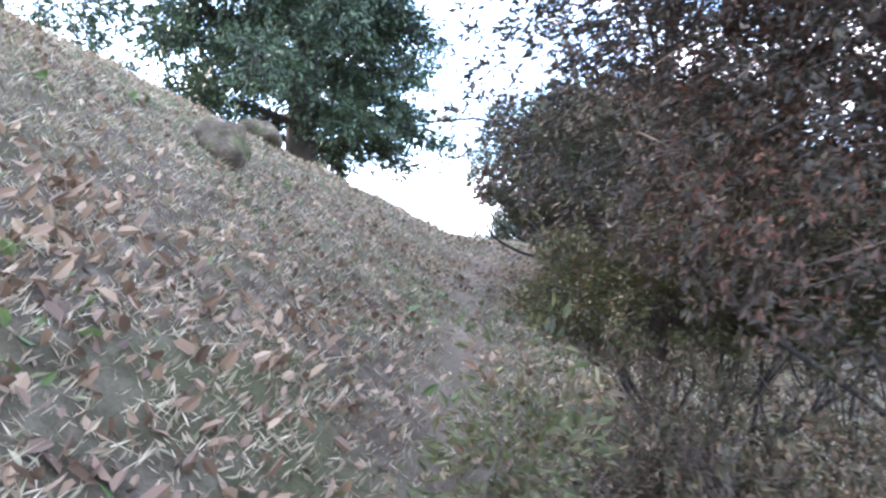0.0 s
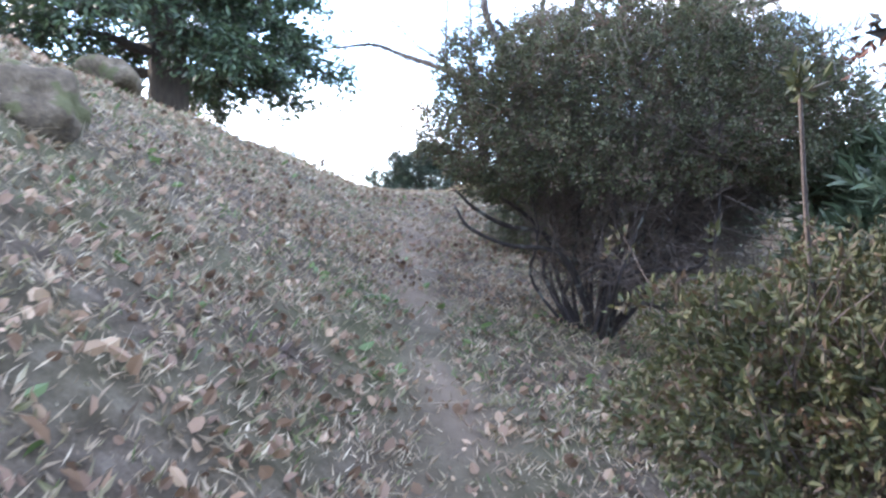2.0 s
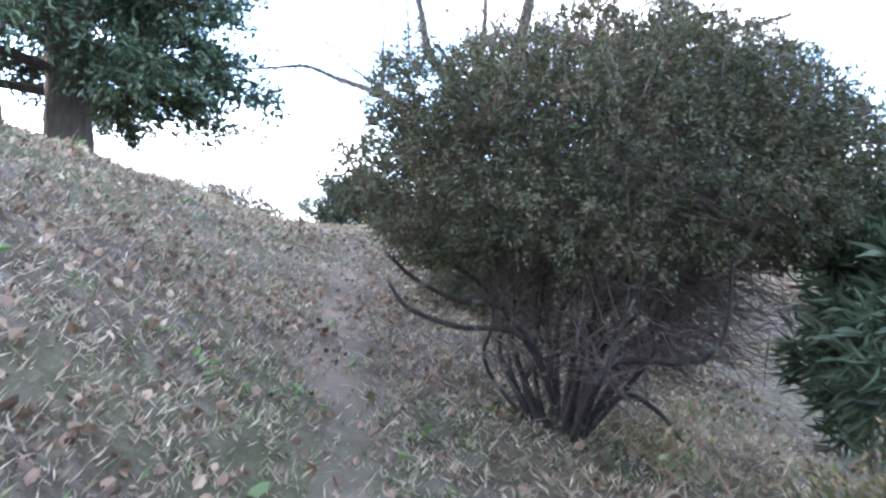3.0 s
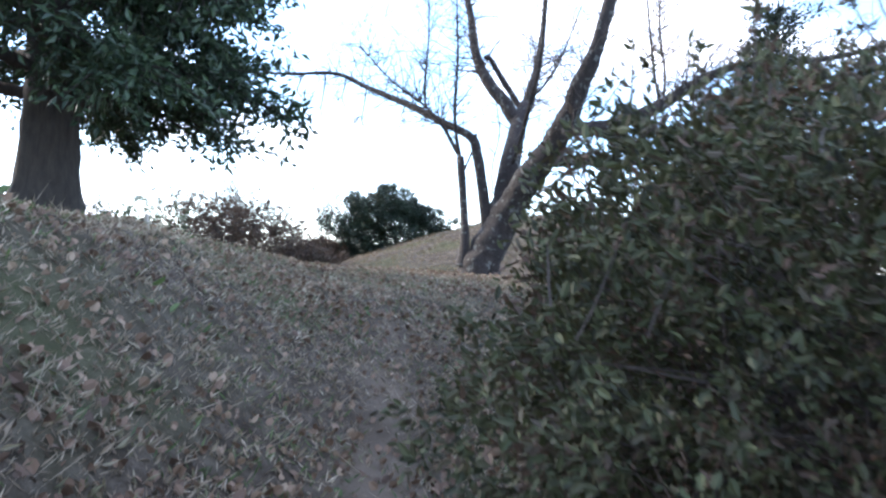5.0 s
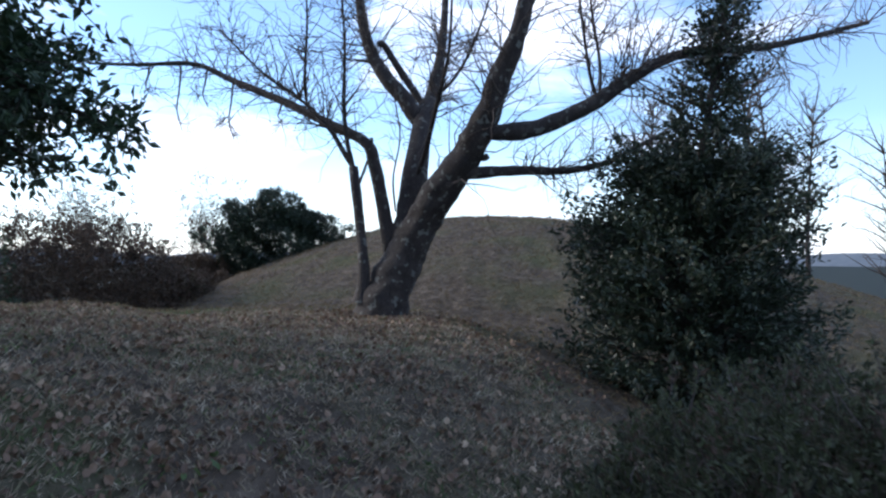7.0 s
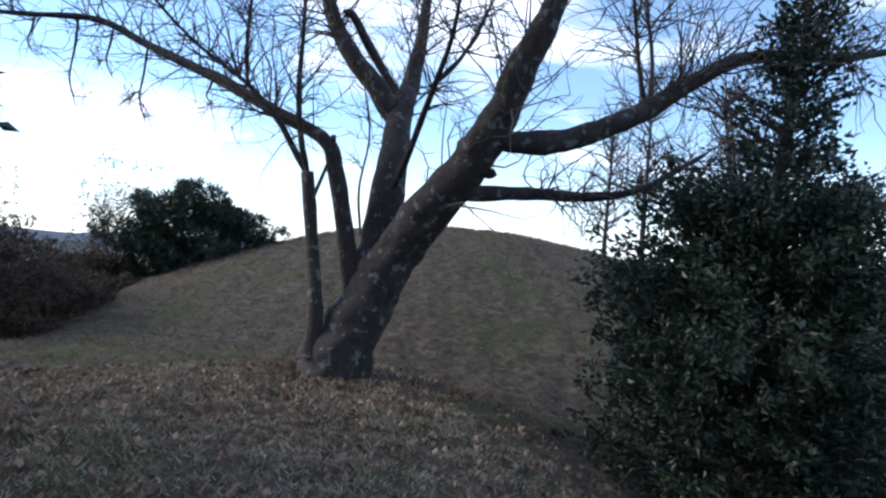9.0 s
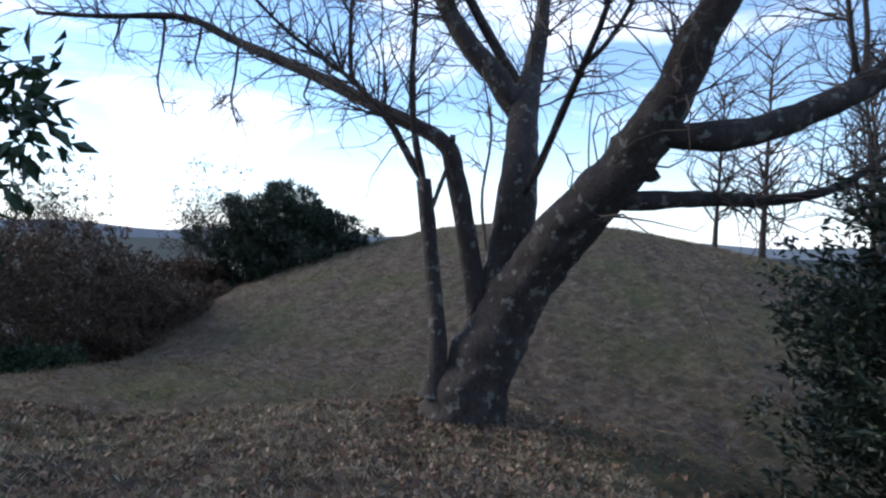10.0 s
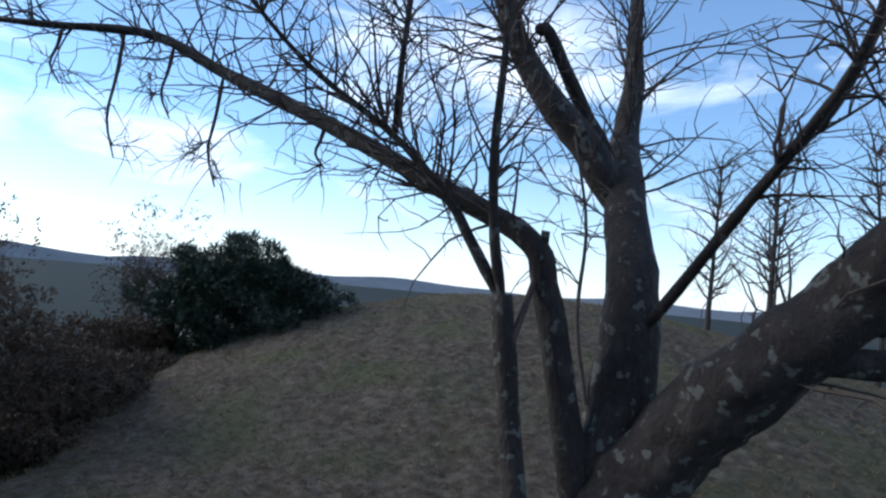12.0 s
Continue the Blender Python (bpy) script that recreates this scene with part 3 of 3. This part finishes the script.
    limb("stem", [(4.08, 10.9, 4.64), (4.0, 10.9, 4.9), (3.9, 10.9, 5.5), (3.8, 10.9, 6.2)], 0.022, 0.008, 14, 6, 0, 40, 0.7)
    limb("stem", [(4.12, 10.9, 4.66), (4.12, 10.9, 5.0), (4.05, 10.95, 5.6), (4.1, 11.0, 6.3)], 0.02, 0.008, 14, 6, 0, 40, 0.7)
    for x, y, z, drop in ((1.03, 14.72, 5.38, 0.75), (0.72, 15.05, 5.6, 0.5), (1.55, 13.95, 5.0, 0.25), (0.4, 15.3, 5.7, 0.9), (0.0, 15.5, 5.7, 0.4)):
        limb("hanging_twig", [(x, y, z), (x - 0.02, y, z - 0.35 * drop), (x - 0.05, y - 0.03, z - 0.7 * drop), (x + 0.02, y, z - drop)], 0.016, 0.006, 10, 5, 0, 8, 0.3)
    # winter twigs, two orders
    first, rf = [], []
    for line, rad, count, reach in limbs:
        if not count:
            continue
        k = len(line)
        count = int(count * 0.8)
        i = rng.integers(int(k * 0.42), k, count)
        tan = unit(np.gradient(line, axis=0))[i]
        side = unit(np.cross(tan, rng.normal(size=(count, 3))))
        way = tan * 0.5 + side * 0.8 + [0, 0, 0.35]
        first.append(twig_lines(line[i], way, reach * rng.uniform(0.3, 1.1, count), 6, 0.24, 0.0))
        rf.append(np.minimum(rad[i] * 0.45, 0.0088)[:, None] * np.linspace(1, 0.3, 6))
    first, rf = np.vstack(first), np.vstack(rf)
    n = len(first) * 5
    i, j = rng.integers(0, len(first), n), rng.integers(1, 6, n)
    way = unit(first[i, j] - first[i, j - 1]) * 0.7 + rng.normal(size=(n, 3)) * 0.55
    second = twig_lines(first[i, j], way, rng.uniform(0.08, 0.42, n), 5, 0.26)
    va, fa = tubes(first, rf, 4)
    vb, fb = tubes(second, np.tile([0.0042, 0.0036, 0.003, 0.0023, 0.0015], (n, 1)), 3)
    tagged(part("twigs", mesh_of("twigs", *joined([(va, fa), (vb, fb)]), TWIG), thing, "fine bare winter twigs"), kind="stuff")


cherry_tree()

# the shrubs beside the path
shrub("azalea_bush", "tall reddish-green clipped azalea overhanging the path", "bush", at_ground(1.35, 1.6), (1.22, 1.5, 2.34), (1.12, 0.74, 0.88), REDDISH, 8600, 20, 0.023, 6, -0.9, 0.65, 0.2, 500, 0.4, group="path azaleas", tuft=0.08, sprigs=90)
shrub("azalea_bush", "low olive-green flat-topped azalea with bare lower stems", "bush", at_ground(1.0, 2.5), (1.06, 2.5, 1.52), (0.74, 0.6, 0.36), OLIVE, 3000, 20, 0.021, 16, -0.35, 0.45, 0.16, 1300, 1.7, group="path azaleas", tuft=0.08, sprigs=160)
umbrella = shrub("azalea_bush", "umbrella-shaped clipped dark azalea on bare twiggy stems", "bush", at_ground(1.03, 4.65), (1.25, 4.58, 2.44), (1.08, 0.86, 0.59), AZALEA, 7600, 25, 0.0185, 24, -0.66, 0.42, 0.09, 1500, 2.9, group="path azaleas", tuft=0.07, skirt=0.3, sprigs=260, brush=((1.38, 4.6, 1.93), (0.78, 0.66, 0.5), 1300))
shrub("azalea_bush", "broad dense green azalea beside the path", "bush", at_ground(1.85, 6.55), (1.85, 6.55, 2.12), (0.9, 0.78, 0.64), AZALEA, 4600, 21, 0.024, 14, -0.6, 0.4, 0.1, 1500, 4.1, group="path azaleas", tuft=0.08, sprigs=160)
for bough in ([(1.0, 4.62, 1.55), (0.78, 4.6, 1.88), (0.55, 4.55, 1.94), (0.38, 4.5, 2.02), (0.26, 4.45, 2.12)], [(0.98, 4.6, 1.5), (0.8, 4.5, 1.8), (0.52, 4.42, 1.85), (0.32, 4.35, 1.93), (0.24, 4.3, 2.03)], [(1.0, 4.7, 1.6), (0.75, 4.75, 1.95), (0.5, 4.7, 2.12), (0.36, 4.6, 2.2)], [(1.06, 4.6, 1.42), (1.2, 4.45, 1.56), (1.32, 4.4, 1.5), (1.42, 4.4, 1.38)], [(1.08, 4.68, 1.45), (1.35, 4.6, 1.75), (1.5, 4.5, 2.05), (1.55, 4.45, 2.3)]):
    part("low_bough", limb_mesh("low_bough", [np.array(p) - umbrella.location for p in bough], 0.016, 0.006, BARK, 18, 7, 0.12)[0], umbrella, "bare crooked low bough")
for x, y, z, r, h, n, k in ((0.85, 1.2, 0.98, 0.6, 0.34, 1500, 6.0), (1.35, 1.05, 1.0, 0.55, 0.36, 1500, 2.6), (0.62, 1.75, 1.05, 0.34, 0.3, 500, 4.4)):
    shrub("young_azalea", "sparse young azalea shoots with upright olive leaves", "bush", at_ground(x, y), (x, y, z), (r, r * 0.85, h), SHADED_BRONZE, n, 9, 0.024, 14, -0.5, 0.8, 0.3, 450, k, group="young azaleas", tuft=0.1, sprigs=70)
shrub("young_azalea", "slim upright azalea seedling at the path's edge", "bush", at_ground(0.14, 1.15), (0.14, 1.15, 1.17), (0.17, 0.17, 0.26), OLIVE, 190, 9, 0.027, 9, -0.8, 0.9, 0.3, 16, 3.0, group="young azaleas")
shrub("long_leaved_bush", "evergreen bush with long drooping pale green leaves", "bush", at_ground(2.3, 3.95), (2.3, 3.95, 1.75), (0.5, 0.5, 0.62), SASA, 800, 9, 0.12, 7, -0.6, 0.4, 0.2, 200, 1.2, 0.14)
shrub("evergreen_bush", "loose dark evergreen bush with small leaves", "bush", at_ground(3.7, 5.6), (3.7, 5.6, 2.2), (0.6, 0.6, 0.85), EVERGREEN, 700, 8, 0.06, 7, -0.6, 0.7, 0.3, 250, 2.2)


shrub("evergreen_bush", "tall dark evergreen bush above the bank", "bush", at_ground(-5.3, 8.4), (-5.3, 8.4, 4.9), (1.15, 1.1, 1.7), EVERGREEN, 1500, 10, 0.08, 8, -0.8, 0.5, 0.25, 250, 0.7)


def holly_tree():
    """The dark cone-shaped evergreen in the hollow."""
    x, y = 4.78, 10.45
    foot = np.array(at_ground(x, y, 0.1))
    thing = tagged(new("holly_tree"), "dark pointed evergreen tree with small glossy leaves", "tree")
    thing.location = foot
    tall = 5.9 - foot[2]
    me, line, _ = limb_mesh("trunk", [(0, 0, 0), (0.1, 0, tall * 0.45), (0.5, 0, tall * 0.95)], 0.09, 0.015, DARK_BARK, 24, 9)
    part("trunk", me, thing)
    n = 900
    h = np.where(rng.uniform(size=n) < 0.82, rng.uniform(0.02, 0.56, n), rng.uniform(0.5, 1.0, n))
    a = rng.uniform(0, 2 * np.pi, n)
    bough = 1 + 0.3 * np.sin(h * 21 + 1.5 * np.sin(a)) * np.cos(a * 2 + h * 7)
    reach = np.interp(h, [0, 0.1, 0.3, 0.46, 0.58, 0.75, 1.0], [0.85, 1.15, 1.18, 0.9, 0.56, 0.44, 0.22]) * bough * rng.uniform(0.6, 1.05, n) + 0.3 * (rng.uniform(size=n) < 0.07)
    s = np.stack([0.5 * h ** 2, 0 * h, h * tall * 0.93], -1)
    way = np.stack([np.cos(a), np.sin(a), 0.3 + 0.5 * h], -1)
    tw = twig_lines(s, way, reach, 7, 0.07, 0.02)
    v, f = tubes(tw, np.tile(np.linspace(0.014, 0.003, 7), (n, 1)), 4)
    tagged(part("twigs", mesh_of("twigs", v, f, DARK_BARK), thing), kind="stuff")
    full, thin = tw[h < 0.54], tw[h >= 0.54]
    at = np.vstack([full[:, j] for j in (3, 4, 5, 5, 6, 6)] + [thin[:, j] for j in (3, 5, 6)])
    wy = np.vstack([unit(full[:, j] - full[:, j - 1]) for j in (3, 4, 5, 5, 6, 6)] + [unit(thin[:, j] - thin[:, j - 1]) for j in (3, 5, 6)])
    part("crown", clumps_of_leaves(at, wy, 12, 0.062, HOLLY, "crown", 0.45, 0.045, 0.8), thing, "dense dark glossy leaves")


holly_tree()


def stalk(points):
    """A single bare upright stalk with a tuft at its tip."""
    base = np.array(points[0])
    me, line, _ = limb_mesh("bare_stalk", [np.array(p) - base for p in points], 0.007, 0.004, TWIG, 12, 6, 0.04)
    thing = tagged(new("bare_stalk", me), "thin brown upright stalk with a leafy tip", "plant")
    thing.location = base
    tip = np.repeat(line[-1:], 14, 0)
    part("leaf_tuft", clumps_of_leaves(tip, np.tile([0.0, 0.0, 0.6], (14, 1)), 3, 0.04, OLIVE, "leaf_tuft", 0.35, 0.015, 0.8), thing)


stalk([at_ground(0.78, 2.62), (0.76, 2.6, 1.4), (0.68, 2.58, 1.85), (0.64, 2.56, 2.2)])

# shrubs along the far edge of the clearing
shrub("dark_shrub", "dense dark green evergreen shrub at the mound's edge", "bush", at_ground(2.75, 22.2), (2.75, 22.2, 3.35), (1.4, 1.2, 1.15), PINE, 4200, 12, 0.12, 7, -0.8, 0.4, 0.32, 200, 0.9, 0.16)
for k, (x, y, top, r) in enumerate(((-5.4, 15.2, 3.7, 1.4), (-3.9, 15.8, 3.5, 1.3), (-2.8, 16.4, 3.5, 1.2), (-2.0, 17.1, 3.7, 1.1), (-1.3, 17.7, 3.65, 1.0), (-0.5, 18.6, 3.75, 1.0), (0.2, 19.8, 2.9, 0.9), (0.8, 21.0, 2.7, 0.9), (0.7, 22.2, 3.1, 0.9), (1.5, 22.9, 3.1, 0.9), (-1.9, 15.8, 2.5, 0.8), (-1.05, 16.8, 2.35, 0.75), (-0.4, 17.9, 2.25, 0.7))):
    green = k in (0, 1, 2, 10, 11)
    h = (top - float(height(x, y))) / 2 + 0.1
    shrub("rusty_shrub", "dark green winter shrub on the slope edge" if green else "russet and green winter shrub on the slope edge", "bush", at_ground(x, y), (x, y, top - h), (r, r, h), EVERGREEN if green else RUST, 1700, 10, 0.06, 7, -0.9, 0.5, 0.2, 300, k * 1.3, group="slope shrubs", tuft=0.1)
for k, (x, y, z, r, h) in enumerate(((1.25, 23.2, 3.6, 0.9, 1.4), (-1.35, 20.6, 3.5, 0.95, 1.2))):
    shrub("sparse_shrub", "tall thin shrub with a few withered leaves", "bush", at_ground(x, y), (x, y, z), (r, r, h), RUST, 900, 4, 0.065, 9, -0.7, 0.8, 0.3, 650, 2.0 + k, group="withered shrubs")


def bare_tree(x, y, tall, seed):
    """A young leafless tree behind the mound."""
    thing = tagged(new("bare_tree"), "slender leafless tree beyond the mound", "tree", "bare trees")
    foot = np.array(at_ground(x, y))
    thing.location = foot
    me, line, rad = limb_mesh("trunk", [(0, 0, 0), (0.1 * np.sin(seed), 0, tall * 0.4), (0.3 * np.sin(seed * 2), 0.1, tall)], 0.09, 0.015, DARK_BARK, 20, 7)
    part("trunk", me, thing)
    n = 60
    a = rng.uniform(0, 2 * np.pi, n)
    s = line[rng.integers(7, 20, n)]
    one = twig_lines(s, np.stack([np.cos(a), np.sin(a), np.full(n, 0.8)], -1), rng.uniform(0.5, 1.5, n), 7, 0.15)
    i, j = rng.integers(0, n, n * 6), rng.integers(2, 7, n * 6)
    two = twig_lines(one[i, j], rng.normal(size=(n * 6, 3)) + [0, 0, 0.5], rng.uniform(0.2, 0.7, n * 6), 5, 0.2)
    va, fa = tubes(one, np.tile(np.linspace(0.024, 0.006, 7), (n, 1)), 4)
    vb, fb = tubes(two, np.tile(np.linspace(0.007, 0.003, 5), (n * 6, 1)), 3)
    tagged(part("twigs", mesh_of("twigs", *joined([(va, fa), (vb, fb)]), TWIG), thing), kind="stuff")


for k, (x, y, tall) in enumerate(((12.5, 19.5, 4.6), (14.5, 18.5, 5.0), (16.5, 19.0, 5.2), (18.5, 18.0, 4.8), (13.5, 22.0, 5.0), (11.6, 16.2, 3.6), (9.6, 9.4, 4.6), (11.5, 8.0, 5.2))):
    bare_tree(x, y, tall, k * 1.7 + 0.4)


def rock(x, y, size, lift, seed, label):
    bm = bmesh.new()
    bmesh.ops.create_icosphere(bm, subdivisions=4, radius=1.0)
    for v in bm.verts:
        p = v.co.copy()
        v.co = p * (1 + 0.45 * noise.noise(p * 1.3 + Vector((seed, 0, 0))) + 0.07 * noise.noise(p * 4 + Vector((seed, 2, 0))) + 0.02 * noise.noise(p * 13))
        v.co.x, v.co.y, v.co.z = v.co.x * size[0], v.co.y * size[1], max(v.co.z, -0.6) * size[2]
    me = bpy.data.meshes.new("rock")
    bm.to_mesh(me)
    bm.free()
    me.materials.append(STONE)
    for p in me.polygons:
        p.use_smooth = True
    ob = new("rock", me)
    ob.location = (x, y, float(height(x, y)) + lift)
    ob.rotation_euler = (0.1, 0.25, seed)
    tagged(ob, label, "rock", "bank rocks")


rock(-1.43, 4.22, (0.2, 0.18, 0.17), 0.07, 0.5, "rounded weathered stone half sunk in the grassy bank")
rock(-1.78, 6.35, (0.26, 0.2, 0.17), 0.05, 2.2, "low mossy boulder on the crest of the bank")
rock(-0.55, 3.2, (0.025, 0.02, 0.015), 0.01, 1.1, "small pale pebble lying in dry grass")


def stake(x, y, tall):
    bm = bmesh.new()
    bmesh.ops.create_cone(bm, cap_ends=True, segments=10, radius1=0.03, radius2=0.026, depth=tall)
    bmesh.ops.translate(bm, verts=bm.verts, vec=(0, 0, tall / 2 - 0.06))
    me = bpy.data.meshes.new("stake")
    bm.to_mesh(me)
    bm.free()
    me.materials.append(PALE_WOOD)
    ob = new("marker_stake", me)
    ob.location = at_ground(x, y, 0)
    ob.rotation_euler = (0.03, -0.04, 0.3)
    tagged(ob, "short pale wooden marker stake in the grass", "stake")


stake(-1.62, 11.8, 0.42)
